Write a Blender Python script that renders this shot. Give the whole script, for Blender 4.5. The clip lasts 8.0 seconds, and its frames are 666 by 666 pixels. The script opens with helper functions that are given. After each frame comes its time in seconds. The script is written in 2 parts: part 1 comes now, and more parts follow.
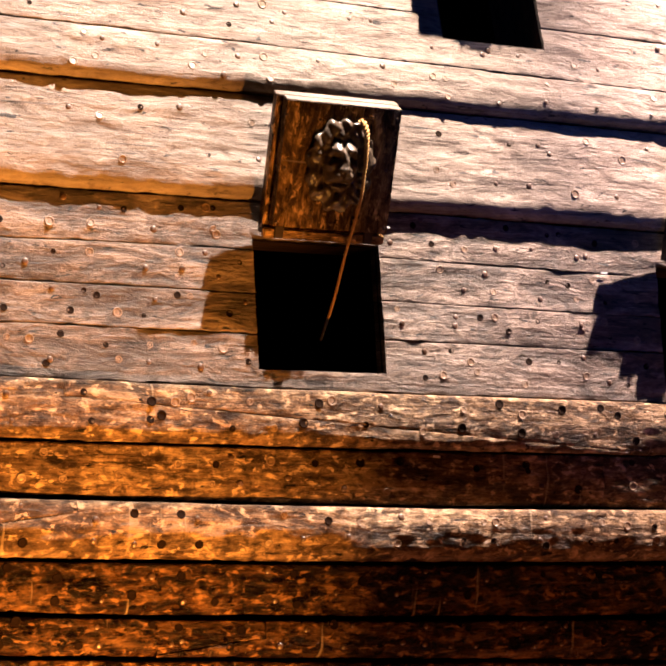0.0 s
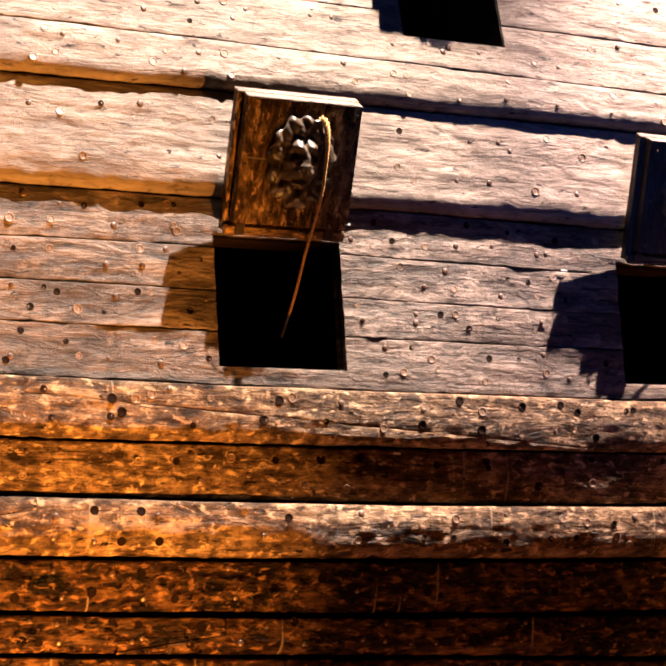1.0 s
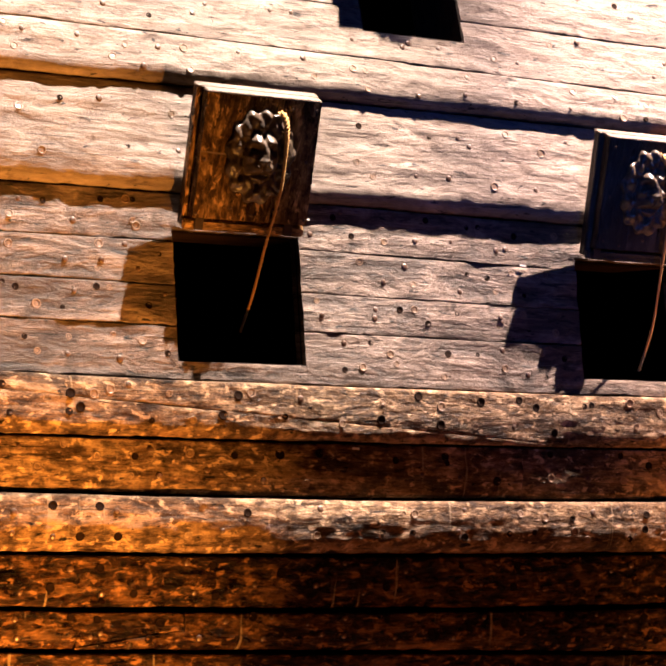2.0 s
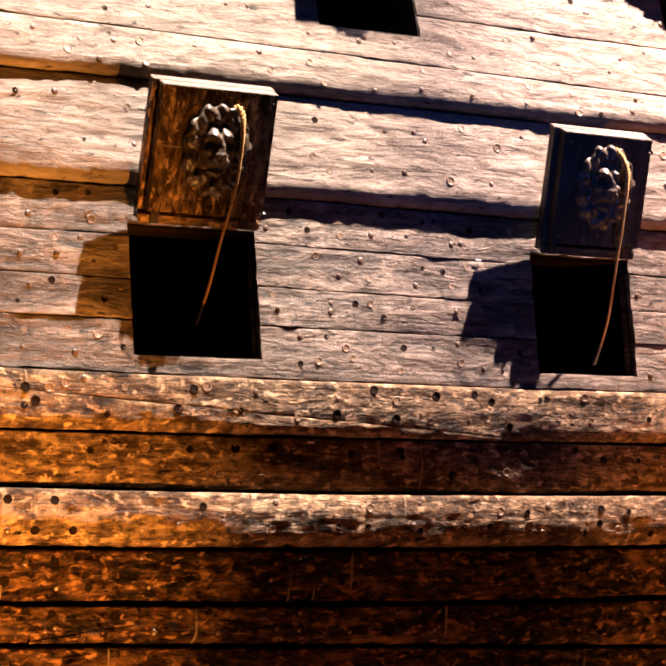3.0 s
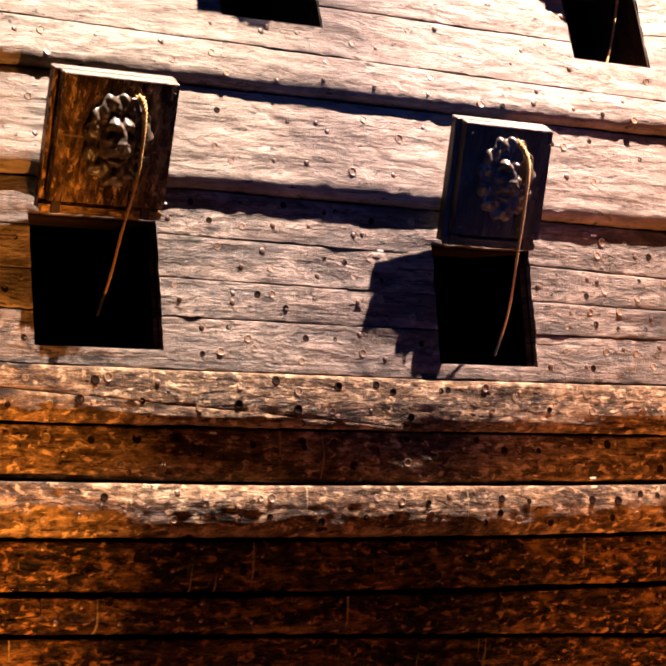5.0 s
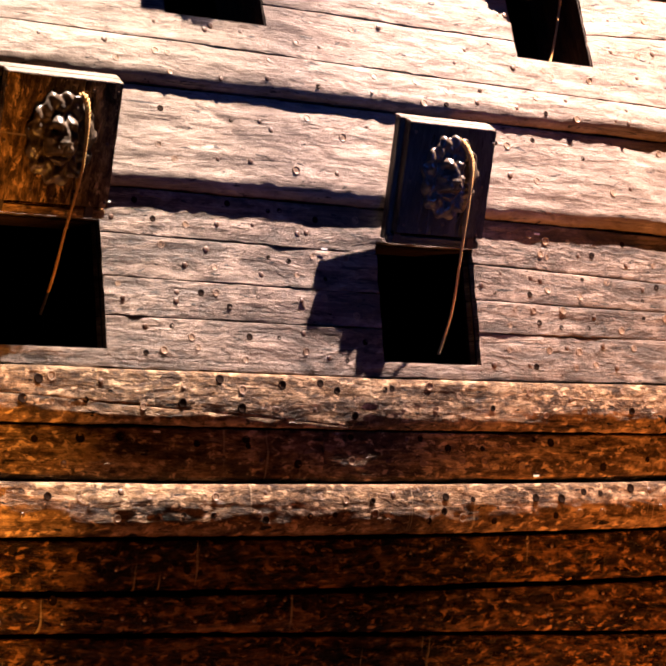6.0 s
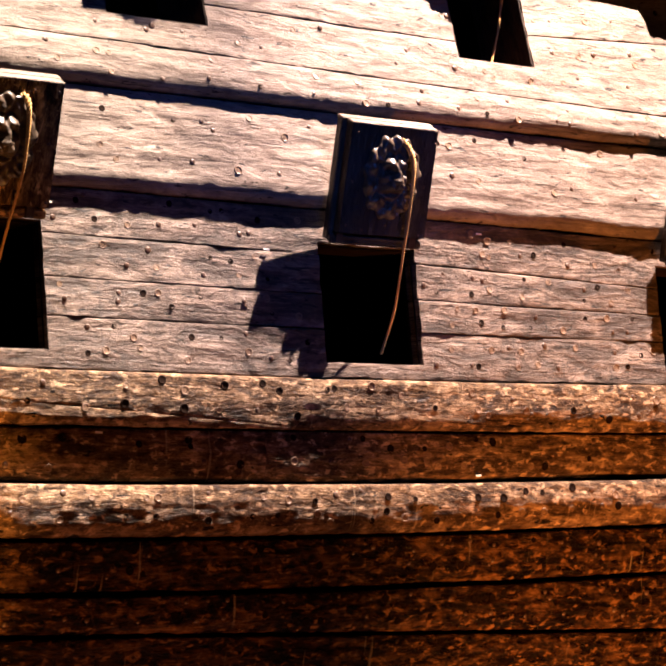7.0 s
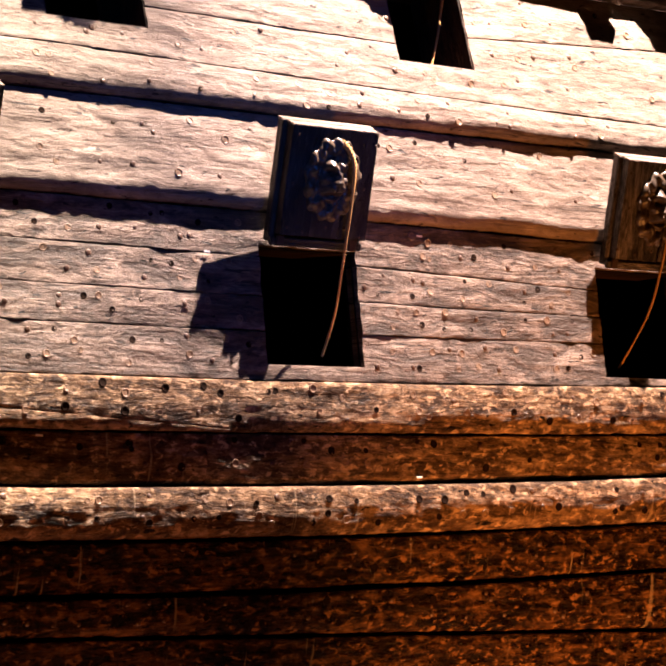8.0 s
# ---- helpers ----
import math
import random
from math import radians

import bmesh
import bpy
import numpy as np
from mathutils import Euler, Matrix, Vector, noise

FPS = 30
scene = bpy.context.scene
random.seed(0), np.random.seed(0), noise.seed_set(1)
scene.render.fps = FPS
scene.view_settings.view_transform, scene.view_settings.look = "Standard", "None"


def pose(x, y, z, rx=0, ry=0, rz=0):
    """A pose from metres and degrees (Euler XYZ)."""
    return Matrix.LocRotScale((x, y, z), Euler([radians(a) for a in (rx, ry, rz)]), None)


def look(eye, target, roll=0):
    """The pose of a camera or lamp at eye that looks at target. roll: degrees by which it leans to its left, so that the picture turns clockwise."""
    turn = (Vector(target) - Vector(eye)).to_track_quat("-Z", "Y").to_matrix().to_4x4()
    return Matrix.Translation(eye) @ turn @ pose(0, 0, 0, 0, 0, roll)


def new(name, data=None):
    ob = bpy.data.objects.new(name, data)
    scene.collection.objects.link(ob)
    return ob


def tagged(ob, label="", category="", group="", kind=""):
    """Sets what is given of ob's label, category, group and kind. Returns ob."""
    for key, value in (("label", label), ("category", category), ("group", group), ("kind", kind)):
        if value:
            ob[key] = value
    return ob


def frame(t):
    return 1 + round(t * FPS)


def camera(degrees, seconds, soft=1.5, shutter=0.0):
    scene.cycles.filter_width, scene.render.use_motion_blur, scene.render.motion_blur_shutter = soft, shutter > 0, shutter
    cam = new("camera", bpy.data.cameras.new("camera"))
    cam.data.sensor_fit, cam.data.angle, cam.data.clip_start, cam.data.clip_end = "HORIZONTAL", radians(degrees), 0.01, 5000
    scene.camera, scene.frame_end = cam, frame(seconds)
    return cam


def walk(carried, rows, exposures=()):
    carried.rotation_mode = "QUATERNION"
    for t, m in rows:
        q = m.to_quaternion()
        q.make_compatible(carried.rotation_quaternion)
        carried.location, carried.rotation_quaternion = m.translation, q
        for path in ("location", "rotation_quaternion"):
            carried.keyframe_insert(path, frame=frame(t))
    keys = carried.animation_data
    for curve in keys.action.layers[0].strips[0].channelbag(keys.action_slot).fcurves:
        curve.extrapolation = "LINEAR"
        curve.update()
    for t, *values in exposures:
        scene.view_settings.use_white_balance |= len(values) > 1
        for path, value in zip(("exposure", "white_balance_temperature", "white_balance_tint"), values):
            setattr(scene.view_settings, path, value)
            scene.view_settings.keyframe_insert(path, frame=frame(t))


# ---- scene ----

# ---------------------------------------------------------------- camera
EYE, TILT = 5.5, 5.4
cam = camera(16.53, 8.0, soft=2.2)
ROWS = [
    (0.0, 0.0, 0.0, 0.0), (0.5, 0.461, -0.0355, 0.0104), (1.0, 0.9856, -0.0779, -0.0557),
    (1.5, 1.4821, -0.1325, -0.0835), (3.0, 3.1128, -0.3485, -0.2336), (3.5, 3.6656, -0.4208, -0.2538),
    (4.0, 4.2918, -0.4943, -0.3046), (4.5, 4.9021, -0.5477, -0.3098), (6.0, 6.9663, -0.607, -0.3031),
    (6.5, 7.6552, -0.6035, -0.271), (7.0, 8.408, -0.5961, -0.2194), (7.5, 9.1157, -0.5749, -0.1758),
    (8.0, 9.8851, -0.5389, -0.1478),
]
walk(cam, [(t, pose(0, 0, EYE, TILT) @ pose(0, 0, 0, 90 + pitch, roll, -turn)) for t, turn, pitch, roll in ROWS])

# ---------------------------------------------------------------- world and lamps
world = bpy.data.worlds.new("hall_dark")
scene.world = world
world.use_nodes = True
world.node_tree.nodes["Background"].inputs[0].default_value = (0.5, 0.55, 0.7, 1)
world.node_tree.nodes["Background"].inputs[1].default_value = 0.0


def spot(name, eye, target, power, colour, cone, blend, size):
    """A museum spotlight at eye that shines on target."""
    lamp = bpy.data.lights.new(name, "SPOT")
    lamp.energy, lamp.color, lamp.spot_size, lamp.spot_blend, lamp.shadow_soft_size = power, colour, radians(cone), blend, size
    ob = new(name, lamp)
    ob.matrix_world = look(eye, target)
    return ob


spot("key_spotlight", (2.39, 10.74, EYE + 9.1), (-1.4, 11.0, EYE + 2.0), 21500, (1.0, 0.82, 0.70), 44, 0.55, 0.05)
spot("key_spotlight", (5.5, 12.59, EYE + 9.1), (3.65, 13.4, EYE + 1.15), 28500, (1.0, 0.75, 0.655), 52, 0.6, 0.05)
spot("warm_spotlight", (2.3, 8.2, EYE - 4.9), (-2.4, 10.7, EYE + 0.9), 11500, (1.0, 0.38, 0.06), 43, 1.0, 0.1)
spot("warm_spotlight", (4.0, 9.0, EYE - 4.9), (0.9, 12.0, EYE - 0.6), 480, (1.0, 0.24, 0.035), 31, 1.0, 0.15)
spot("warm_spotlight", (5.9, 10.0, EYE - 4.9), (3.7, 13.3, EYE - 0.65), 3500, (1.0, 0.32, 0.06), 37, 1.0, 0.2)
spot("cool_spotlight", (5.0, 3.0, EYE + 3.0), (1.8, 12.4, EYE + 2.2), 900, (0.05, 0.18, 1.0), 25, 1.0, 0.3)

# ---------------------------------------------------------------- materials


class Nodes:
    """Short hand for building a node material."""

    def __init__(self, name):
        self.mat = bpy.data.materials.new(name)
        self.mat.use_nodes = True
        self.tree = self.mat.node_tree
        self.shader = self.tree.nodes["Principled BSDF"]

    def add(self, kind, **values):
        n = self.tree.nodes.new(kind)
        for key, value in values.items():
            n.inputs[key.replace("_", " ")].default_value = value
        return n

    def join(self, a, b):
        self.tree.links.new(a, b)

    def coords(self, sx, sy, sz=1.0):
        uv = self.tree.nodes.new("ShaderNodeUVMap")
        info = self.tree.nodes.new("ShaderNodeObjectInfo")
        shift = self.add("ShaderNodeVectorMath")
        shift.operation = "MULTIPLY_ADD"
        comb = self.add("ShaderNodeCombineXYZ")
        self.join(info.outputs["Random"], comb.inputs[0])
        self.join(info.outputs["Random"], comb.inputs[1])
        self.join(comb.outputs[0], shift.inputs[0])
        shift.inputs[1].default_value = (37.0, 11.0, 5.0)
        self.join(uv.outputs[0], shift.inputs[2])
        m = self.add("ShaderNodeMapping", Scale=(sx, sy, sz))
        self.join(shift.outputs[0], m.inputs[0])
        return m.outputs[0]

    def noise(self, vec, scale, detail=6.0, rough=0.6, distort=0.0):
        n = self.add("ShaderNodeTexNoise", Scale=scale, Detail=detail, Roughness=rough, Distortion=distort)
        self.join(vec, n.inputs["Vector"])
        return n.outputs["Fac"]

    def ramp(self, fac, stops):
        n = self.tree.nodes.new("ShaderNodeValToRGB")
        el = n.color_ramp.elements
        while len(el) < len(stops):
            el.new(0.5)
        for e, (p, c) in zip(el, stops):
            e.position, e.color = p, (c, c, c, 1) if isinstance(c, float) else (*c, 1)
        self.join(fac, n.inputs[0])
        return n.outputs[0]

    def mix(self, fac, a, b, mode="MIX"):
        n = self.tree.nodes.new("ShaderNodeMix")
        n.data_type, n.blend_type = "RGBA", mode
        for value, socket in ((fac, n.inputs[0]), (a, n.inputs[6]), (b, n.inputs[7])):
            if isinstance(value, (int, float)):
                socket.default_value = value
            elif isinstance(value, tuple):
                socket.default_value = (*value, 1)
            else:
                self.join(value, socket)
        return n.outputs[2]

    def bump(self, height, strength, distance, after=None):
        n = self.add("ShaderNodeBump", Strength=strength, Distance=distance)
        self.join(height, n.inputs["Height"])
        if after is not None:
            self.join(after, n.inputs["Normal"])
        return n.outputs[0]


def oak(name, pale, mid, dark, stain, stain_from, rough=0.62, relief=1.0, drips=0.0, blotch=0.0, pits=0.7, mottle=0.6):
    """Old oak planking: wandering grain, splits, lumps, mottling, stained patches and vertical run-marks."""
    k = Nodes(name)
    broad = k.noise(k.coords(0.8, 2.5), 1.0, 5.0, 0.6)
    grain = k.noise(k.coords(1.5, 21.0), 1.0, 9.0, 0.68, 1.6)
    fine = k.noise(k.coords(9.0, 90.0), 1.0, 5.0, 0.65, 0.8)
    lumps = k.noise(k.coords(8.0, 22.0), 1.0, 7.0, 0.62, 0.6)
    cloud = k.noise(k.coords(2.3, 7.0), 1.0, 10.0, 0.72, 0.9)
    spots = k.noise(k.coords(3.4, 9.0), 1.0, 9.0, 0.74, 0.5)
    patch = k.noise(k.coords(1.6, 5.0), 1.0, 3.0, 0.5)
    checks = k.noise(k.coords(0.55, 17.0), 1.0, 4.0, 0.55, 0.9)
    nicks = k.noise(k.coords(9.0, 34.0), 1.0, 4.0, 0.6, 0.6)
    colour = k.mix(k.ramp(grain, [(0.36, 0.0), (0.62, 1.0)]), mid, pale)
    colour = k.mix(k.ramp(broad, [(0.38, 0.0), (0.72, 0.6)]), colour, mid)
    colour = k.mix(k.ramp(cloud, [(0.43, mottle), (0.55, 0.0)]), colour, tuple(0.4 * c for c in mid))
    colour = k.mix(k.ramp(cloud, [(0.55, 0.0), (0.66, 0.8)]), colour, tuple(min(0.8, 1.3 * c) for c in pale))
    colour = k.mix(k.ramp(fine, [(0.34, 0.4), (0.46, 0.0)]), colour, dark)
    colour = k.mix(k.ramp(lumps, [(0.34, pits), (0.45, 0.0)]), colour, dark)
    colour = k.mix(k.ramp(spots, [(stain_from, 0.0), (stain_from + 0.13, 0.9)]), colour, stain)
    if blotch:
        # Dark blotches are stain; the pale flecks paint glints of light.
        blotch_glint = k.noise(k.coords(3.6, 10.0), 1.0, 9.0, 0.7, 0.5)
        colour = k.mix(k.ramp(blotch_glint, [(0.40, blotch), (0.49, 0.0)]), colour, stain)
        grit_glint = k.noise(k.coords(13.0, 24.0), 1.0, 7.0, 0.66, 0.4)
        colour = k.mix(k.ramp(grit_glint, [(0.40, blotch), (0.475, 0.0)]), colour, stain)
        colour = k.mix(k.ramp(grit_glint, [(0.55, 0.0), (0.62, 0.9)]), colour, tuple(min(0.8, 1.7 * c) for c in pale))
        colour = k.mix(k.ramp(blotch_glint, [(0.55, 0.0), (0.70, 0.6)]), colour, tuple(min(0.8, 1.3 * c) for c in pale))
    line = k.ramp(checks, [(0.487, 0.0), (0.497, 1.0), (0.501, 1.0), (0.511, 0.0)])
    some = k.ramp(patch, [(0.50, 0.0), (0.58, 1.0)])
    crack = k.mix(1.0, line, some, "MULTIPLY")
    nick = k.ramp(nicks, [(0.33, 1.0), (0.37, 0.0)])
    crack = k.mix(1.0, crack, nick, "LIGHTEN")
    colour = k.mix(crack, colour, tuple(0.3 * c for c in dark))
    if drips:
        runs_ = k.noise(k.coords(16.0, 0.9), 1.0, 4.0, 0.6, 0.3)
        colour = k.mix(k.ramp(runs_, [(0.54, 0.0), (0.68, drips)]), colour, stain)
    if blotch:
        salt = k.noise(k.coords(19.0, 1.1), 1.0, 3.0, 0.5, 0.2)
        colour = k.mix(k.ramp(salt, [(0.68, 0.0), (0.73, 0.7)]), colour, (0.34, 0.25, 0.16))
    k.join(colour, k.shader.inputs["Base Color"])
    k.shader.inputs["Specular IOR Level"].default_value = 0.1 if blotch else 0.35
    k.join(k.ramp(lumps, [(0.3, rough + 0.2), (0.7, max(0.12, rough - 0.18))]), k.shader.inputs["Roughness"])
    b = k.bump(fine, 0.4 * relief, 0.004)
    b = k.bump(grain, 0.7 * relief, 0.013, b)
    b = k.bump(lumps, 0.75 * relief, 0.016 if not blotch else 0.022, b)
    b = k.bump(cloud, 0.6 * relief, 0.03, b)
    b = k.bump(crack, -1.0, 0.012, b)
    k.join(b, k.shader.inputs["Normal"])
    return k.mat


def plain(name, colour, rough, metal=0.0, vary=0.35, scale=30.0):
    """A single-coloured surface with blotches and a fine relief."""
    k = Nodes(name)
    tex = k.tree.nodes.new("ShaderNodeTexCoord")
    n = k.noise(tex.outputs["Object"], scale, 6.0, 0.65)
    k.join(k.mix(k.ramp(n, [(0.3, 0.0), (0.7, 1.0)]), tuple(c * (1 - vary) for c in colour), tuple(min(1, c * (1 + vary)) for c in colour)), k.shader.inputs["Base Color"])
    k.shader.inputs["Roughness"].default_value, k.shader.inputs["Metallic"].default_value = rough, metal
    k.join(k.bump(n, 0.4, 0.004), k.shader.inputs["Normal"])
    return k.mat


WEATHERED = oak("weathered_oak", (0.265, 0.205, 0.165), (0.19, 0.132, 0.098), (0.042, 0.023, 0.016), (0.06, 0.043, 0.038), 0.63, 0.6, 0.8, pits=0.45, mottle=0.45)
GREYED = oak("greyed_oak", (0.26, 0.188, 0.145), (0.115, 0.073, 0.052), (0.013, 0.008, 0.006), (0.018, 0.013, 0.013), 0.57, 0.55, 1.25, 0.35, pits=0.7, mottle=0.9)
BROWN = oak("brown_oak", (0.34, 0.225, 0.135), (0.165, 0.088, 0.044), (0.012, 0.005, 0.003), (0.013, 0.006, 0.004), 0.56, 0.36, 1.35, 0.35, 0.7, mottle=0.85)
TARRED = oak("tarred_oak", (0.19, 0.092, 0.034), (0.03, 0.0085, 0.0025), (0.004, 0.0012, 0.0008), (0.003, 0.001, 0.0008), 0.47, 0.30, 1.6, 0.5, 0.95, mottle=0.9)
LID_WOOD = oak("lid_oak", (0.46, 0.27, 0.11), (0.25, 0.13, 0.048), (0.012, 0.005, 0.003), (0.014, 0.006, 0.004), 0.50, 0.34, 1.2, 0.0, 0.65, mottle=0.95)
# Darker copy of the lid oak; the middle lid's shade is in the colour.
LID_SHADED = oak("blackened_lid_oak", (0.075, 0.062, 0.05), (0.03, 0.023, 0.018), (0.012, 0.009, 0.008), (0.01, 0.008, 0.008), 0.5, 0.4, 1.2)
LID_GREY = oak("greyed_lid_oak", (0.34, 0.29, 0.26), (0.06, 0.045, 0.038), (0.012, 0.009, 0.008), (0.012, 0.010, 0.010), 0.5, 0.4, 1.3, mottle=0.9)
# Near-black oak: the shade inside the ports is put into its colour.
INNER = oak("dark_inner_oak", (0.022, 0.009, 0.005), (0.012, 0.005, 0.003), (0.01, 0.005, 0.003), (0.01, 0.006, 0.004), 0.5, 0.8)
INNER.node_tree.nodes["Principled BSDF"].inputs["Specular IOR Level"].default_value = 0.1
# Brown oak for the linings of the upper ports.
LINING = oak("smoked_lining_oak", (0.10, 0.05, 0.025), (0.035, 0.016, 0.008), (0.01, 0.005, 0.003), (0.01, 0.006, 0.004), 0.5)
# Near-black that paints the shade inside the bolt holes.
HOLE_SHADE = plain("hole_shade", (0.010, 0.005, 0.003), 0.9)
HOLE_SHADE.node_tree.nodes["Principled BSDF"].inputs["Specular IOR Level"].default_value = 0.05
RUSTY = plain("rust_brown_nail", (0.09, 0.047, 0.028), 0.35, 0.0, 0.6)
IRON = plain("rusted_iron", (0.05, 0.028, 0.018), 0.6, 0.3)
TREENAIL = plain("treenail_oak", (0.19, 0.115, 0.07), 0.4, 0.0, 0.5)
CARVED = plain("dark_carved_oak", (0.085, 0.058, 0.04), 0.36, 0.0, 0.8, 26.0)
HEMP = plain("hemp_rope", (0.60, 0.33, 0.11), 0.8, 0.0, 0.3, 60.0)
PAPER = plain("white_paper", (0.8, 0.78, 0.74), 0.7, 0.0, 0.05)
HALL = plain("dark_hall_paint", (0.05, 0.05, 0.052), 0.9, 0.0, 0.2, 0.8)

# ---------------------------------------------------------------- the hull's form
# plan: distance from the hall's viewing point grows along the hull towards the bow
_phi = np.linspace(-0.8, 0.8, 3201)
_r = 11.5 * np.exp(0.5 * _phi + 0.7 * _phi ** 2)
_x, _y = _r * np.sin(_phi), _r * np.cos(_phi)
_s = np.concatenate(([0.0], np.cumsum(np.hypot(np.diff(_x), np.diff(_y)))))
_s -= np.interp(0, _phi, _s)
_tx, _ty = np.gradient(_x, _s), np.gradient(_y, _s)


def profile(z):
    """How far the hull's side stands out at a height above the eye."""
    return float(np.interp(z, [-5.5, -3, -1.5, -0.6, 0, 0.4, 0.8, 1.7, 2.3, 4.5], [-2.7, -1.0, -0.34, -0.13, -0.035, 0.005, 0, -0.108, -0.216, -0.85]))


def axes(s):
    """The hull's direction along and outwards at the arc length s."""
    t = Vector((float(np.interp(s, _s, _tx)), float(np.interp(s, _s, _ty)), 0)).normalized()
    return t, Vector((t.y, -t.x, 0))


def side(s, z, out=0.0):
    """The point at s along the hull, z above the eye, out from its faired side."""
    _, n = axes(s)
    q = profile(z) + out
    return Vector((float(np.interp(s, _s, _x)) + n.x * q, float(np.interp(s, _s, _y)) + n.y * q, EYE + z))


def seam(c2, c1, c0):
    """A seam's height along the hull."""
    return lambda s: c0 + c1 * s + c2 * min(max(s, -2.5), 6.0) ** 2


def level(z):
    return lambda s: z


def mesh_of(name, bm, material, smooth=True):
    me = bpy.data.meshes.new(name)
    bmesh.ops.recalc_face_normals(bm, faces=bm.faces)
    bm.to_mesh(me)
    bm.free()
    me.materials.append(material)
    if smooth:
        me.shade_smooth()
    return me


def part(name, bm, material, parent, label="", smooth=True):
    """Links a bmesh as one mesh object under a thing."""
    ob = new(name, mesh_of(name, bm, material, smooth))
    ob.parent = parent
    return tagged(ob, label)


def thing(name, label, category, kind="", group="", m=None):
    ob = new(name)
    ob.empty_display_size = 0.1
    if m is not None:
        ob.matrix_world = m
    return tagged(ob, label, category, group, kind)


def wob(s, z, k, seed):
    return noise.noise(Vector((s * k, z * k * 3.0, seed)))


def skin(s, z, seed, rough=1.0):
    """The uneven surface of a plank."""
    return rough * (0.008 * wob(s, z, 1.3, seed) + 0.007 * noise.noise(Vector((s * 0.9, z * 8, seed))) + 0.006 * noise.noise(Vector((s * 2.2, z * 20, seed))) + 0.005 * noise.noise(Vector((s * 9, z * 26, seed + 7))) + 0.0015 * noise.noise(Vector((s * 22, z * 30, seed + 8))))


def strip(bm, s0, s1, low, high, proud, round_low, round_high, seed, rough=1.0, depth=0.10, gap=0.004, gap_high=None, step=0.016, bulge=0.0, whole=None):
    """One length of plank between two seams, with rounded edges, an uneven face and closed ends."""
    uv = bm.loops.layers.uv.verify()
    n = max(3, int((s1 - s0) / step) + 1)
    rings = []
    for i in range(n):
        s = s0 + (s1 - s0) * i / (n - 1)
        zl = low(s) + gap + 0.005 * rough * wob(s, 0, 2.5, seed) + 0.005 * rough * wob(s, 0, 9.0, seed + 3) + 0.005 * rough * wob(s, 0, 22.0, seed + 4)
        zh = high(s) - (gap if gap_high is None else gap_high) + 0.004 * rough * wob(s, 1, 2.5, seed + 9) + 0.002 * rough * wob(s, 0, 11.0, seed + 5)
        h = zh - zl
        rl, rh = min(round_low * (1 + 0.25 * wob(s, 0, 1.7, seed + 21) + 0.2 * wob(s, 0, 14.0, seed + 22)), h * 0.42), min(round_high, h * 0.3)
        rows = [(zl + 0.002, proud - depth), (zl, proud - rl), (zl + 0.12 * rl, proud - 0.55 * rl), (zl + 0.45 * rl, proud - 0.18 * rl), (zl + rl, proud)]
        m = max(2, int(h / 0.02))
        rows += [(zl + rl + (h - rl - rh) * j / m, proud) for j in range(1, m)]
        rows += [(zh - rh, proud), (zh - 0.3 * rh, proud - 0.3 * rh), (zh, proud - rh), (zh - 0.002, proud - depth)]
        ring = []
        for j, (z, o) in enumerate(rows):
            if 0 < j < len(rows) - 1:
                if bulge:
                    wl, wh = whole[0](s), whole[1](s)
                    o -= bulge * ((2 * (z - wl) / (wh - wl) - 1) ** 2)
                o += skin(s, z, seed, rough)
            ring.append((bm.verts.new(side(s, z, o)), s, z))
        rings.append(ring)
    for a, b in zip(rings, rings[1:]):
        for j in range(min(len(a), len(b)) - 1):
            quad = (a[j], b[j], b[j + 1], a[j + 1])
            f = bm.faces.new([q[0] for q in quad])
            for loop, q in zip(f.loops, quad):
                loop[uv].uv = (q[1], q[2])
    for ring in (rings[0], rings[-1]):
        f = bm.faces.new([bm.verts.new(q[0].co) for q in ring])
        for loop, q in zip(f.loops, ring):
            loop[uv].uv = (q[1] + 0.3 * q[2], q[2])


# ---------------------------------------------------------------- seams, ports and strakes
S_MIN, S_MAX = -3.4, 7.4
A, B = seam(0, 0.0017, 2.303), seam(-0.0011, -0.0004, 1.745)
S1, S2, S3 = seam(-0.004, 0.0, 1.498), seam(0, -0.0047, 1.2725), seam(0.0016, -0.0029, 1.0667)
C, D, E_ = seam(0.0027, -0.0067, 0.797), seam(0.0019, -0.0041, 0.506), seam(0.004, -0.0098, 0.2224)
F, G, H = seam(0.0037, -0.0085, -0.0674), seam(0.0048, -0.0172, -0.3441), seam(0.0, -0.0261, -0.5533)
I_, J = seam(0, -0.02, -0.86), seam(0, -0.02, -1.2)
T1, T3 = seam(0, -0.010, 2.565), level(3.345)
T2 = lambda s: 2.855 - 0.006 * s if s < 3.4 else 2.95 + 0.06 * (s - 3.8)
RAIL = level(3.62)

LOWER_PORTS = [(-0.406, 0.310, 0.892, 1.557), (2.031, 2.700, 0.884, 1.548), (4.547, 5.215, 0.880, 1.558)]
UPPER_PORTS = [(0.764, 1.403, 2.718, 3.27), (3.146, 3.724, 2.735, 3.27), (5.50, 6.07, 2.76, 3.27)]

# seams below and above, how far proud, rounding below and above, bulge, joint, wood, ends of planks
SCARF = lambda s: 0.727 - 0.064 * (s + 1.435)
SCARF_END = 1.75
# hooked scarfs that run aft: the butt, the end of the feather edge and the slope between
HOOKS = ((-1.356, -2.7, lambda s: 0.175 + 0.135 * (s + 1.356)), (-0.33, -0.9, lambda s: -0.435 + 0.125 * (s + 0.33)))
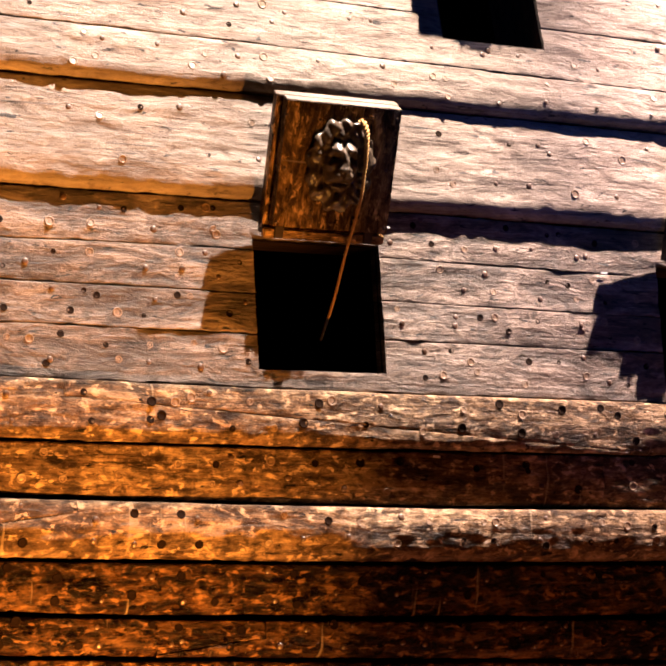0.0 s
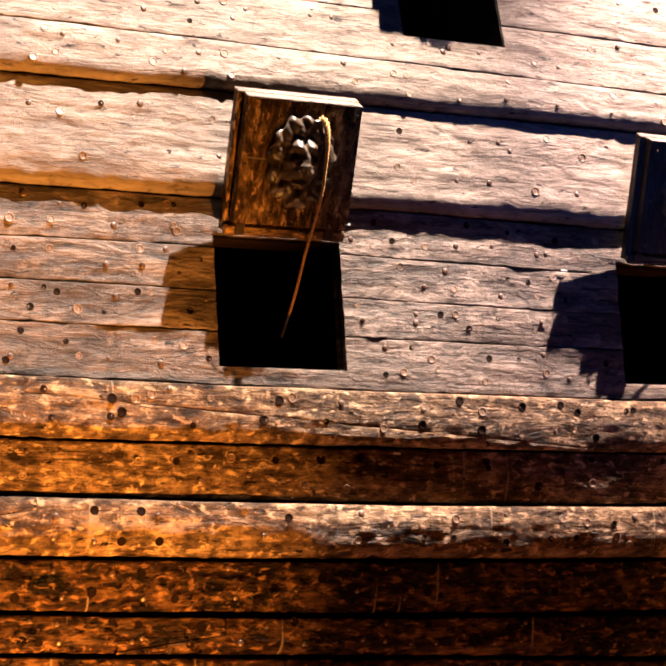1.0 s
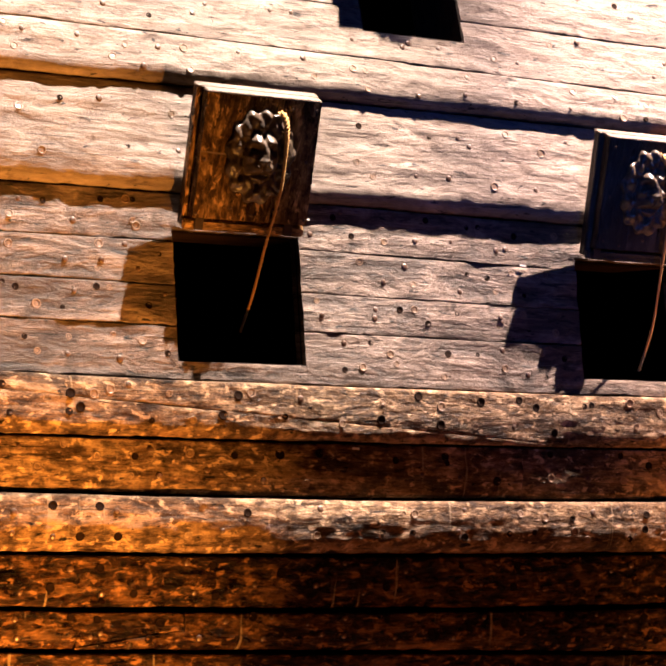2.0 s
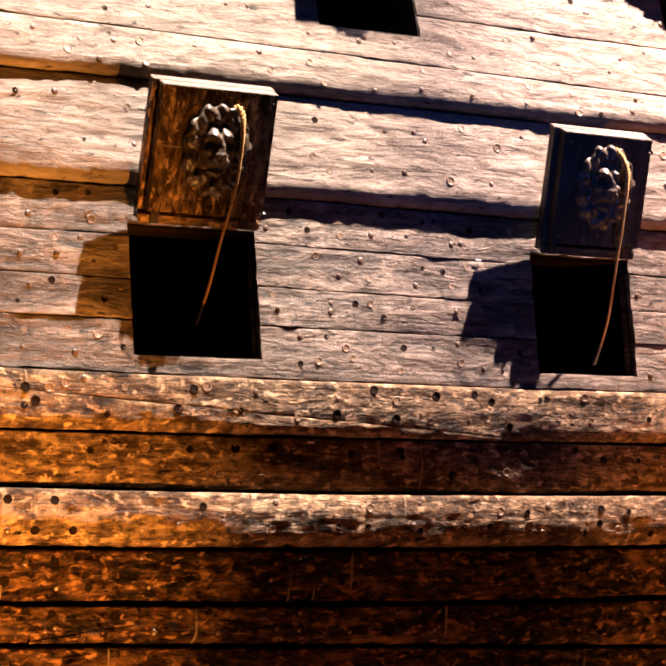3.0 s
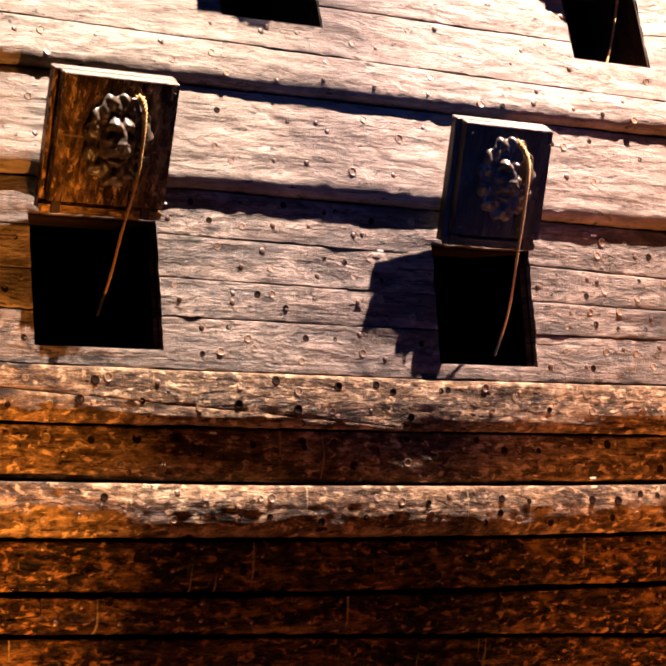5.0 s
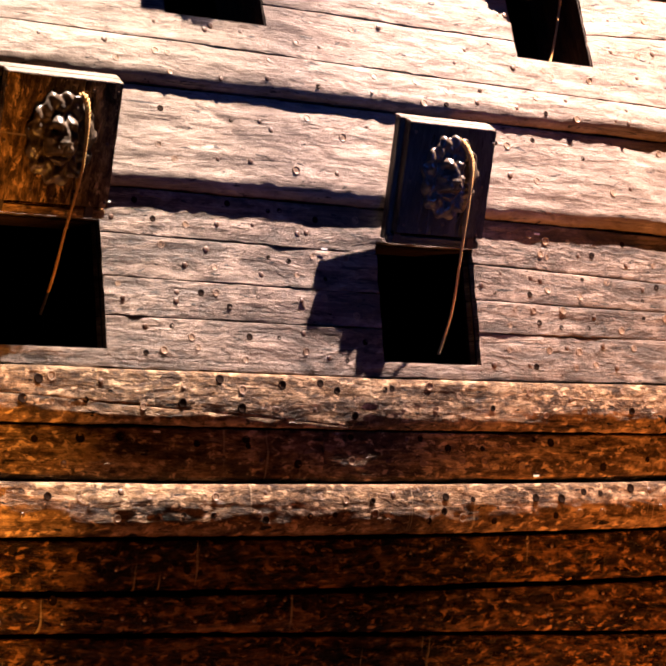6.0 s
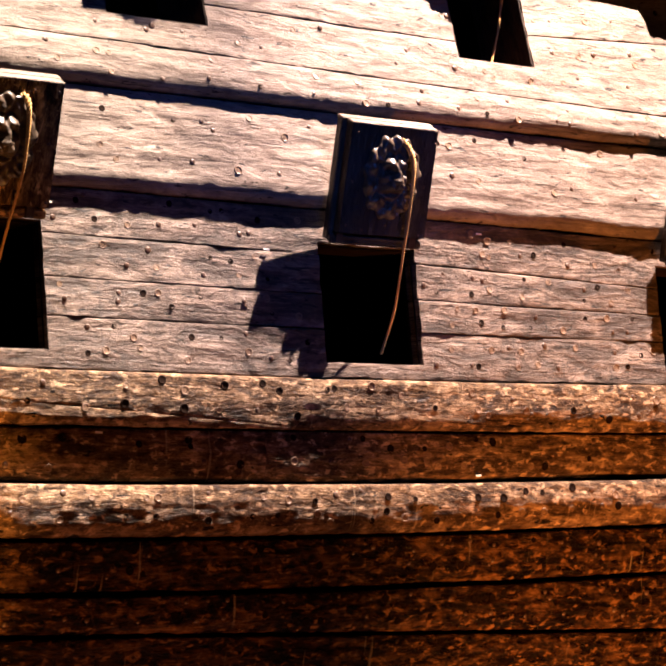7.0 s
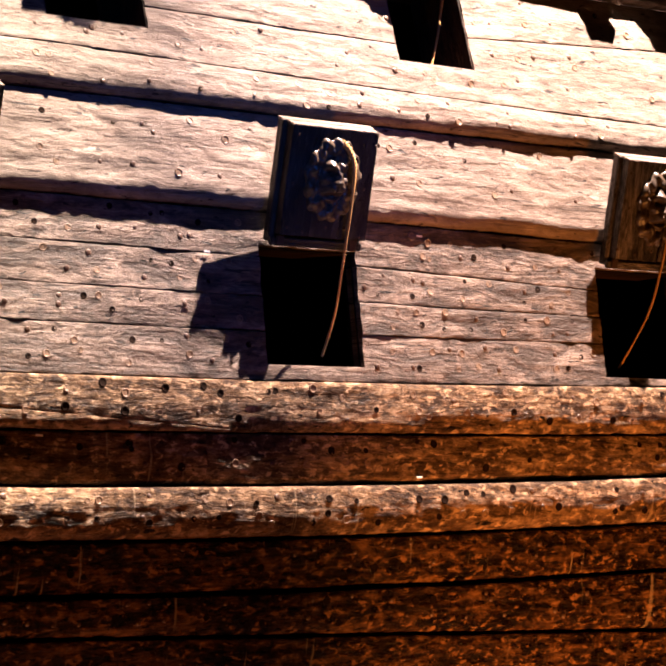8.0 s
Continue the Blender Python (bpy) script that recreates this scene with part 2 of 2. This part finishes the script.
STRAKES = [
    (T3, RAIL, 0.2, 0.03, 0.01, 0.0, 0.004, WEATHERED, ()),
    (T2, T3, 0.122, 0.004, 0.004, 0.0, 0.003, WEATHERED, ()),
    (T1, T2, 0.122, 0.004, 0.004, 0.0, 0.003, WEATHERED, ()),
    (A, T1, 0.128, 0.08, 0.004, 0.006, 0.003, WEATHERED, ()),
    (B, A, 0.072, 0.08, 0.01, 0.008, 0.004, WEATHERED, ()),
    (S1, B, 0.0, 0.004, 0.004, 0.0, 0.003, GREYED, ()),
    (S2, S1, 0.0, 0.004, 0.004, 0.0, 0.003, GREYED, ()),
    (S3, S2, 0.002, 0.004, 0.004, 0.0, 0.003, GREYED, ()),
    (C, S3, 0.0, 0.004, 0.004, 0.0, 0.003, GREYED, ()),
    (D, C, 0.047, 0.05, 0.02, 0.012, 0.005, BROWN, (-1.435, 5.6)),
    (E_, D, -0.005, 0.03, 0.008, 0.01, 0.008, BROWN, (1.62,)),
    (F, E_, 0.05, 0.06, 0.018, 0.034, 0.008, BROWN, (-1.356, 5.9)),
    (G, F, 0.0, 0.03, 0.01, 0.01, 0.010, TARRED, ()),
    (H, G, 0.02, 0.05, 0.01, 0.016, 0.012, TARRED, (-0.33,)),
    (I_, H, 0.0, 0.03, 0.01, 0.01, 0.008, TARRED, ()),
    (J, I_, 0.01, 0.03, 0.01, 0.01, 0.008, TARRED, (0.6,)),
]

hull = thing("ship_hull", "weathered oak hull of an old wooden warship", "ship", "structure")


def stud(name, radius, rows, material):
    """A round piece set in the wood, turned from rows of radius and height."""
    bm = bmesh.new()
    turns = np.linspace(0, 2 * math.pi, 12, endpoint=False)
    loops = [[bm.verts.new((radius * q * math.cos(a), radius * q * math.sin(a), h)) for a in turns] for q, h in rows]
    for a, b in zip(loops, loops[1:]):
        for i in range(12):
            bm.faces.new((a[i], a[(i + 1) % 12], b[(i + 1) % 12], b[i]))
    bm.faces.new(loops[-1])
    return mesh_of(name, bm, material)


NAIL = stud("nail", 0.015, [(1.0, -0.008), (1.0, 0.002), (0.8, 0.005), (0.4, 0.0065)], RUSTY)
PLUG = stud("treenail", 0.021, [(1.0, -0.008), (1.0, 0.003), (0.9, 0.0045), (0.76, 0.003), (0.68, 0.0008), (0.5, 0.001), (0.3, 0.0018)], TREENAIL)
# No hole is cut: a raised disc carries the hole's shade as colour.
HOLE = stud("bolt_hole", 0.021, [(1.0, -0.008), (1.0, 0.003), (0.88, 0.0045), (0.74, 0.002), (0.4, 0.0016), (0.15, 0.0016)], HOLE_SHADE)


def in_port(s, z, ports, margin=0.03):
    return any(a - margin < s < b + margin and l - margin < z < h + margin for a, b, l, h in ports)


rng = random.Random(4)


def runs(low, high, start, stop):
    """The lengths of one plank, cut round the ports it meets: from, to, lower and upper edge."""
    made, at = [], start + 0.0008
    for a, b, l, h in LOWER_PORTS + UPPER_PORTS:
        mid = 0.5 * (a + b)
        if b < start or a > stop or l > high(mid) or h < low(mid):
            continue
        if a > at:
            made.append((at, a, low, high))
        if l > low(mid) + 0.02:
            made.append((a, b, low, level(l)))
        if h < high(mid) - 0.02:
            made.append((a, b, level(h), high))
        at = b
    if stop - 0.0015 > at:
        made.append((at, stop - 0.0015, low, high))
    return made


for index, (low, high, proud, rl, rh, bulge, gap, wood, ends) in enumerate(STRAKES):
    bounds = [S_MIN, *ends, S_MAX]
    for start, stop in zip(bounds, bounds[1:]):
        bm = bmesh.new()
        lengths = runs(low, high, start, stop)
        if low is D and start == S_MIN:
            lengths.append((stop - 0.0015, SCARF_END, D, SCARF))
        if low is D and start == -1.435:
            lengths = [(start + 0.0015, SCARF_END, SCARF, C), (SCARF_END, stop - 0.0015, D, C)]
        for foot, (butt, feather, slope) in zip((F, H), HOOKS):
            if low is foot and stop == butt:
                lengths = [(start, feather, low, high), (feather, butt - 0.004, slope, high)]
            if low is foot and start == butt:
                lengths.append((feather, butt, low, slope))
        for s0, s1, l, h in lengths:
            cut_l, cut_h = not (l is low or l is SCARF or low in (F, H)), not (h is high or h is SCARF or low in (F, H))
            strip(bm, s0, s1, l, h, proud, 0.004 if l is not low else rl, 0.004 if h is not high else rh, index * 13.7, gap=0.0 if cut_l else gap if l is low else 0.0015, gap_high=0.0 if cut_h else gap if h is high else 0.0015, bulge=bulge, whole=(low, high))
        plank = part("plank", bm, wood, hull)
        s = start + rng.uniform(0.08, 0.25)
        while s < stop - 0.05:
            for share in (0.36, 0.76):
                u = s + rng.uniform(-0.09, 0.09)
                if rng.random() < (0.4 if index < 5 else 0.12) or not start + 0.05 < u < stop - 0.05 or not -2.4 < u < 5.8 or index > 13:
                    continue
                z = low(u) + (high(u) - low(u)) * (share + rng.uniform(-0.11, 0.11))
                if in_port(u, z, LOWER_PORTS + UPPER_PORTS):
                    continue
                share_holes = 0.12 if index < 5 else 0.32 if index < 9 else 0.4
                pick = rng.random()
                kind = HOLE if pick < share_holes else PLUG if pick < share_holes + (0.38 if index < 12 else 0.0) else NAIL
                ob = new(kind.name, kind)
                ob.parent = plank
                t, n = axes(u)
                def flush(h):
                    return proud - bulge * ((2 * (h - low(u)) / (high(u) - low(u)) - 1) ** 2) + skin(u, h, index * 13.7)
                up = (side(u, z + 0.014, flush(z + 0.014)) - side(u, z - 0.014, flush(z - 0.014))).normalized()
                face = t.cross(up).normalized()
                k = rng.uniform(0.75, 1.25) * (0.75 if index < 9 and kind is HOLE else 1.0)
                ob.matrix_world = Matrix.Translation(side(u, z, 0.25 * (flush(z - 0.014) + 2 * flush(z) + flush(z + 0.014)) - 0.001)) @ Matrix((t, up, face)).transposed().to_4x4() @ Matrix.Diagonal((k, k, k, 1))
            s += rng.uniform(0.13, 0.27)

# inner skin and the lower body down to the hall's floor
bm = bmesh.new()
strip(bm, S_MIN, S_MAX, level(-5.45), J, 0.0, 0.02, 0.01, 91.0, step=0.12, depth=0.3)
part("bottom_planking", bm, TARRED, hull)


def box(bm, corners):
    """A closed box from eight corners: four of one end, then four of the other."""
    uv = bm.loops.layers.uv.verify()
    v = [bm.verts.new(c) for c in corners]
    for q in ((0, 1, 2, 3), (7, 6, 5, 4), (0, 4, 5, 1), (1, 5, 6, 2), (2, 6, 7, 3), (3, 7, 4, 0)):
        f = bm.faces.new([v[i] for i in q])
        e1, e2 = (f.verts[1].co - f.verts[0].co), (f.verts[3].co - f.verts[0].co)
        for loop, (a, b) in zip(f.loops, ((0, 0), (1, 0), (1, 1), (0, 1))):
            if e1.length >= e2.length:
                loop[uv].uv = (a * e1.length, b * e2.length)
            else:
                loop[uv].uv = (b * e2.length, a * e1.length)


def hull_box(bm, a, b, l, h, out0, out1, splay=0.0):
    """A box that follows the hull: a to b along, l to h up, out0 to out1 outwards."""
    def at(s, z, o):
        return side(s, z, o)
    box(bm, [at(a, l, out1), at(b, l, out1), at(b, h, out1), at(a, h, out1), at(a + splay, l, out0), at(b + splay, l, out0), at(b + splay, h, out0), at(a + splay, h, out0)])


def hull_sheet(lo, hi, out0, out1, s0=S_MIN, s1=S_MAX):
    """One closed slab that follows the hull from s0 to s1."""
    bm = bmesh.new()
    uv = bm.loops.layers.uv.verify()
    rings = [[(bm.verts.new(side(q, z, o)), q, z + o) for z, o in ((lo, out1), (hi, out1), (hi, out0), (lo, out0))] for q in np.linspace(s0, s1, 2 + int((s1 - s0) / 0.45))]
    quads = [(r0[i], r1[i], r1[(i + 1) % 4], r0[(i + 1) % 4]) for r0, r1 in zip(rings, rings[1:]) for i in range(4)]
    for quad in quads + [rings[0], rings[-1][::-1]]:
        f = bm.faces.new([q[0] for q in quad])
        for loop, q in zip(f.loops, quad):
            loop[uv].uv = (q[1], q[2])
    return bm


# backing behind the planks, in lengths between the ports, and the port linings
def backing(ports, low, high):
    edges = [S_MIN] + [e for a, b, _, h in ports for e in (a - 0.03, b + (0.03 if h > 2 else 0.21))] + [S_MAX]
    for i in range(0, len(edges), 2):
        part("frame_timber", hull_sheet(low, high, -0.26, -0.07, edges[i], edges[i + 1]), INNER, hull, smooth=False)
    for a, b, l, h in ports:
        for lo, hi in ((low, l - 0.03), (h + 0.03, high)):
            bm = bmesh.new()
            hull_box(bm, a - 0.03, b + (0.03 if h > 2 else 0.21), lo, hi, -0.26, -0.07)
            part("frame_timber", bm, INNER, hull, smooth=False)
        # Lower linings take the near-black oak, so their shade is painted in.
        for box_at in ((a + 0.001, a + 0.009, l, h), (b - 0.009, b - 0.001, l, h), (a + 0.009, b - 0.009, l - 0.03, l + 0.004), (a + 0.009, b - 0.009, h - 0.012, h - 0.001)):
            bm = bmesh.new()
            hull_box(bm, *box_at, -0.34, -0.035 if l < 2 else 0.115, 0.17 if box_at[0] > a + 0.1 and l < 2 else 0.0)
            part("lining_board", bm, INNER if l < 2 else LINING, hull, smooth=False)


backing(LOWER_PORTS, -1.3, 1.95)
backing(UPPER_PORTS, 1.96, 3.6)

# the gun decks behind the ports, their lack of light put into the colour
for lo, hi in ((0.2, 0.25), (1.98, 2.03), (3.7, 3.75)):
    part("deck", hull_sheet(lo, hi, -2.9, -0.27), INNER, hull, "gun deck inside, coloured near-black for its shade", smooth=False)
part("inner_bulkhead", hull_sheet(0.2, 3.75, -3.0, -2.905), INNER, hull, "bulkhead inside, coloured near-black for its shade", smooth=False)
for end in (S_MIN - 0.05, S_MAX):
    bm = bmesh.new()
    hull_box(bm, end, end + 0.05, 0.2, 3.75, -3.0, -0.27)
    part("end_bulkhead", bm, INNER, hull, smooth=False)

# ---------------------------------------------------------------- the gunport lids


def slab(bm, x0, x1, y0, y1, z0, z1, bevel=0.006, fall=0.0):
    """A board with chamfered edges."""
    other = bmesh.new()
    box(other, [Vector(c) for c in ((x0, y0, z0), (x1, y0, z0), (x1, y0, z1 - fall), (x0, y0, z1 - fall), (x0, y1, z0), (x1, y1, z0), (x1, y1, z1), (x0, y1, z1))])
    bmesh.ops.bevel(other, geom=list(other.edges), offset=bevel, segments=2, affect="EDGES")
    me = bpy.data.meshes.new("slab")
    other.to_mesh(me)
    other.free()
    bm.from_mesh(me)
    bpy.data.meshes.remove(me)


def bump_at(x, z, cx, cz, rx, rz):
    return math.exp(-(((x - cx) / rx) ** 2 + ((z - cz) / rz) ** 2))


def mask_height(x, z):
    """Relief of the carved mask: x across, z up, in half widths of the mask."""
    x += 0.05 * noise.noise(Vector((x * 3.1, z * 3.1, 2.0)))
    z += 0.05 * noise.noise(Vector((x * 3.3, z * 2.7, 7.0)))
    h = 0.06
    r, a = math.hypot(x, z / 1.2), math.atan2(z / 1.2, x)
    band = 1 - ((r - 0.78) / 0.27) ** 2
    if band > 0:
        wave = noise.noise(Vector((2.2 * x, 2.2 * z, 4.0)))
        lock = math.sin(10 * a + 7 * r + 3.5 * wave) + 0.5 * math.sin(17 * a - 13 * r + 5 * wave)
        h = max(h, 0.42 * math.sqrt(band) + 0.13 * lock * min(1.0, 2 * band))
    face = 1 - (x / 0.50) ** 2 - ((z - 0.02) / 0.72) ** 2
    if face > 0:
        f = 0.12 + 0.62 * math.sqrt(face)
        f += 0.42 * bump_at(abs(x), z, 0.2, 0.40, 0.19, 0.09) - 0.25 * bump_at(x, z, 0, 0.50, 0.06, 0.14)
        f += 0.46 * bump_at(x, z, 0, 0.10, 0.12, 0.26) + 0.36 * bump_at(x, z, 0, -0.08, 0.20, 0.08)
        f += 0.50 * bump_at(abs(x), z, 0.15, -0.27, 0.16, 0.13) + 0.22 * bump_at(abs(x), z, 0.36, 0.0, 0.1, 0.12)
        f -= 0.60 * bump_at(abs(x), z, 0.25, 0.20, 0.10, 0.07)
        f -= 0.55 * bump_at(x, z, 0, -0.47, 0.28, 0.06)
        f -= 0.25 * bump_at(x, z, 0, -0.28, 0.03, 0.12)
        h = max(h, f)
    return h + 0.06 * noise.noise(Vector((11 * x, 9 * z, 3.0)))


def lion_mask(parent, cx, cz, half_w, half_h, face):
    bm = bmesh.new()
    nr, na = 44, 130
    loops = []
    for i in range(1, nr + 1):
        loop = []
        for j in range(na):
            a = 2 * math.pi * j / na
            edge = 1.0 + 0.05 * math.cos(13 * a + 5.0) + 0.03 * math.sin(7 * a)
            x, z = edge * i / nr * math.cos(a), edge * i / nr * math.sin(a) * 1.22
            h = mask_height(x, z) * 0.075 if i < nr else -0.01
            loop.append(bm.verts.new((cx + x * half_w, face - h, cz + z / 1.22 * half_h)))
        loops.append(loop)
    tip = bm.verts.new((cx, face - mask_height(0, 0) * 0.075, cz))
    for j in range(na):
        bm.faces.new((tip, loops[0][j], loops[0][(j + 1) % na]))
        for a, b in zip(loops, loops[1:]):
            bm.faces.new((a[j], b[j], b[(j + 1) % na], a[(j + 1) % na]))
    return part("lion_mask", bm, CARVED, parent, "carved dark oak lion mask")


def gunport_lid(port, lean, length, label, mask, wood):
    a, b, _, top = port
    mid, width = 0.5 * (a + b), b - a
    t, n = axes(mid)
    d = (Vector((0, 0, 1)) * math.cos(radians(lean)) + n * math.sin(radians(lean)))
    inward = d.cross(t)
    base = side(mid, top + 0.02, 0.065 + (0.14 if top > 2 else 0.0))
    m = Matrix.Translation(base) @ Matrix((t, inward, d)).transposed().to_4x4()
    lid = thing("gunport_lid", label, "port lid", "", "gunport lids", m)
    w = width * 0.5 - 0.018
    bm = bmesh.new()
    slab(bm, -w, w, -0.005, 0.05, 0.0, length + 0.009, 0.005)
    part("outer_board", bm, wood, lid, smooth=False)
    q = np.linspace(-w + 0.03, w - 0.012, 4)
    for u, v in zip(q, q[1:]):
        bm = bmesh.new()
        slab(bm, u + 0.0002, v - 0.0002, -0.066, -0.006, 0.045, length - 0.007, 0.0015)
        part("inner_board", bm, wood, lid, smooth=False)
    # Added pale strips: the lamplight on both boards' ends is put into colour.
    for name, near, far, up in (("end_batten", -0.068, -0.008, 0.0), ("end_batten", -0.006, 0.052, 0.016)):
        bm = bmesh.new()
        slab(bm, -w + (0.028 if near < -0.05 else 0.0), w - (0.01 if near < -0.05 else 0.0), near, far, length - 0.006 + up, length + 0.016 + up, 0.003, 0.015)
        part(name, bm, WEATHERED, lid, "pale weathered strip standing for the lid's lit end", False)
    bm = bmesh.new()
    slab(bm, -w, w, -0.03, 0.0, -0.02, 0.03, 0.008)
    part("hinge_batten", bm, wood, lid, smooth=False)
    for x in (-0.26, 0.24):
        bm = bmesh.new()
        slab(bm, x - 0.025, x + 0.025, -0.042, -0.03, -0.018, 0.044, 0.004)
        part("hinge", bm, IRON, lid, "rusted iron hinge", False)
    r2 = random.Random(int(mid * 100))
    for x in np.linspace(-w + 0.06, w - 0.05, 5):
        for z in (0.09, 0.36, length - 0.07):
            if abs(x) < 0.2 and 0.2 < z < 0.6:
                continue
            ob = new("nail", NAIL)
            ob.parent = lid
            ob.matrix_local = pose(x + r2.uniform(-0.03, 0.03), -0.066, z + r2.uniform(-0.03, 0.03), 90) @ Matrix.Diagonal((0.6, 0.6, 0.9, 1))
    if mask:
        lion_mask(lid, 0.015, 0.375, 0.19, 0.235, -0.066)
    return lid


gunport_lid(LOWER_PORTS[0], 16, 0.68, "open brown oak gunport lid carrying a carved lion mask", True, LID_WOOD)
gunport_lid(LOWER_PORTS[1], 14, 0.66, "open oak gunport lid, coloured dark for its shade, carrying a carved lion mask", True, LID_SHADED)
gunport_lid(LOWER_PORTS[2], 14, 0.66, "open grey streaked oak gunport lid carrying a carved mask", True, LID_GREY)
for p, lean, length in zip(UPPER_PORTS, (34, 12, 36), (0.62, 0.58, 0.66)):
    gunport_lid(p, lean, length, "open oak gunport lid of the upper deck carrying a carved mask", True, LID_WOOD)

# ---------------------------------------------------------------- ropes


def rope(points, label):
    """A twisted hemp rope through points of s, z, out: three strands."""
    p = [side(*q) for q in points]
    pts = []
    for i in range(len(p) - 1):
        p0, p1, p2, p3 = p[max(i - 1, 0)], p[i], p[i + 1], p[min(i + 2, len(p) - 1)]
        for k in range(24):
            u = k / 24
            pts.append(0.5 * (2 * p1 + (p2 - p0) * u + (2 * p0 - 5 * p1 + 4 * p2 - p3) * u * u + (3 * p1 - p0 - 3 * p2 + p3) * u ** 3))
    pts.append(p[-1])
    bm = bmesh.new()
    total = 0.0
    loops = [[], [], []]
    for i, c in enumerate(pts):
        d = (pts[min(i + 1, len(pts) - 1)] - pts[max(i - 1, 0)]).normalized()
        if i:
            total += (c - pts[i - 1]).length
        e1 = d.cross(Vector((0.3, 1, 0.1))).normalized()
        e2 = d.cross(e1)
        thick = 0.0072 + 0.009 * max(0.0, 1 - total / 0.32)
        for k in range(3):
            ang = total * 110 + k * 2.094
            o = c + (e1 * math.cos(ang) + e2 * math.sin(ang)) * thick * 0.62
            loops[k].append([bm.verts.new(o + (e1 * math.cos(b) + e2 * math.sin(b)) * thick * 0.62) for b in np.linspace(0, 2 * math.pi, 6, endpoint=False)])
    for strand in loops:
        for a, b in zip(strand, strand[1:]):
            for i in range(6):
                bm.faces.new((a[i], a[(i + 1) % 6], b[(i + 1) % 6], b[i]))
        bm.faces.new(strand[0]), bm.faces.new(strand[-1])
    return tagged(new("rope", mesh_of("rope", bm, HEMP)), label, "rope", "lid ropes")


rope([(0.04, 2.13, 0.36), (0.06, 2.125, 0.405), (0.075, 2.05, 0.40), (0.08, 1.892, 0.34), (0.085, 1.724, 0.24), (0.073, 1.495, 0.08), (0.081, 1.269, -0.10), (0.085, 1.08, -0.28)], "frayed hemp rope hanging from a lion mask into the port")
rope([(2.415, 2.12, 0.37), (2.445, 2.07, 0.39), (2.472, 1.971, 0.38), (2.49, 1.76, 0.28), (2.515, 1.505, 0.14), (2.548, 1.202, -0.03), (2.515, 0.953, -0.15)], "hemp rope hanging from a lion mask before the port")
rope([(3.72, 3.42, 0.1), (3.68, 3.22, 0.02), (3.60, 2.98, 0.0), (3.50, 2.74, -0.02)], "thin hemp rope hanging inside an upper port")
rope([(4.915, 2.16, 0.36), (4.925, 2.155, 0.39), (4.93, 2.02, 0.37), (4.93, 1.74, 0.27), (4.935, 1.534, 0.17), (4.90, 1.272, 0.05), (4.72, 0.938, -0.07)], "hemp rope hanging in a curve before the port")

# ---------------------------------------------------------------- added shadow casters under the rail


def shadow_scroll(s, top, height, width, reach):
    """An added scroll shape, there for its shadow: an ellipse that narrows, swells and curls out on its way down."""
    bm = bmesh.new()
    loops = []
    for i in range(25):
        u = i / 24
        swell = (1 - 0.75 * u) * (1 + 0.25 * math.sin(9 * u)) if i < 24 else 0.05
        lean = reach * (0.35 + 0.65 * math.sin(math.pi * min(1, 0.25 + 0.8 * u)))
        loop = []
        for a in np.linspace(0, 2 * math.pi, 18, endpoint=False):
            ridge = 1 + 0.12 * math.cos(6 * a)
            loop.append(bm.verts.new(side(s + 0.10 * u * u + width * swell * ridge * math.cos(a), top - height * u, 0.16 + lean + 0.5 * reach * swell * ridge * math.sin(a))))
        loops.append(loop)
    for p, q in zip(loops, loops[1:]):
        for i in range(18):
            bm.faces.new((p[i], p[(i + 1) % 18], q[(i + 1) % 18], q[i]))
    bm.faces.new(loops[0]), bm.faces.new(loops[-1])
    ob = new("shadow_scroll", mesh_of("shadow_scroll", bm, CARVED))
    return tagged(ob, "added dark oak scroll under the rail, there for its shadow", "bracket", "rail brackets")


# Both are added to cast shadows; the second stands in for a lid's.
for at, height, width in ((4.87, 0.42, 0.11), (5.42, 0.46, 0.2)):
    shadow_scroll(at, 3.72, height, width, 0.2)

# ---------------------------------------------------------------- small white tags


def inventory_tag(s, z, out, turn):
    """A thin folded paper tag pinned to the wood."""
    bm = bmesh.new()
    slab(bm, -0.021, 0.021, -0.004, 0.0, -0.006, 0.006, 0.0012)
    t, n = axes(s)
    ob = tagged(new("inventory_tag", mesh_of("inventory_tag", bm, PAPER, False)), "small white paper tag pinned to the planking", "tag", "inventory tags")
    ob.matrix_world = Matrix.Translation(side(s, z, out)) @ Matrix((t, -n, Vector((0, 0, 1)))).transposed().to_4x4() @ pose(0, 0, 0, 0, turn, 0)


inventory_tag(0.59, 0.475, 0.002, 3)
inventory_tag(3.08, 0.264, 0.0, -2)
inventory_tag(3.18, 1.674, 0.006, 2)
inventory_tag(0.355, 1.66, 0.006, 4)
inventory_tag(1.68, 1.49, 0.008, 3)

# ---------------------------------------------------------------- the hall


def wall(name, lo, hi):
    bm = bmesh.new()
    (x0, y0, z0), (x1, y1, z1) = lo, hi
    box(bm, [Vector(c) for c in ((x0, y0, z0), (x1, y0, z0), (x1, y0, z1), (x0, y0, z1), (x0, y1, z0), (x1, y1, z0), (x1, y1, z1), (x0, y1, z1))])
    return tagged(new(name, mesh_of(name, bm, HALL, False)), "dark painted plain hall " + name.split("_")[0], name.split("_")[0], kind="structure")


wall("floor", (-16, -9, -0.2), (20, 34, 0))
wall("ceiling", (-16, -9, 17), (20, 34, 17.2))
wall("wall_south", (-16, -9.2, 0), (20, -9, 17))
wall("wall_north", (-16, 34, 0), (20, 34.2, 17))
wall("wall_west", (-16.2, -9, 0), (-16, 34, 17))
wall("wall_east", (20, -9, 0), (20.2, 34, 17))
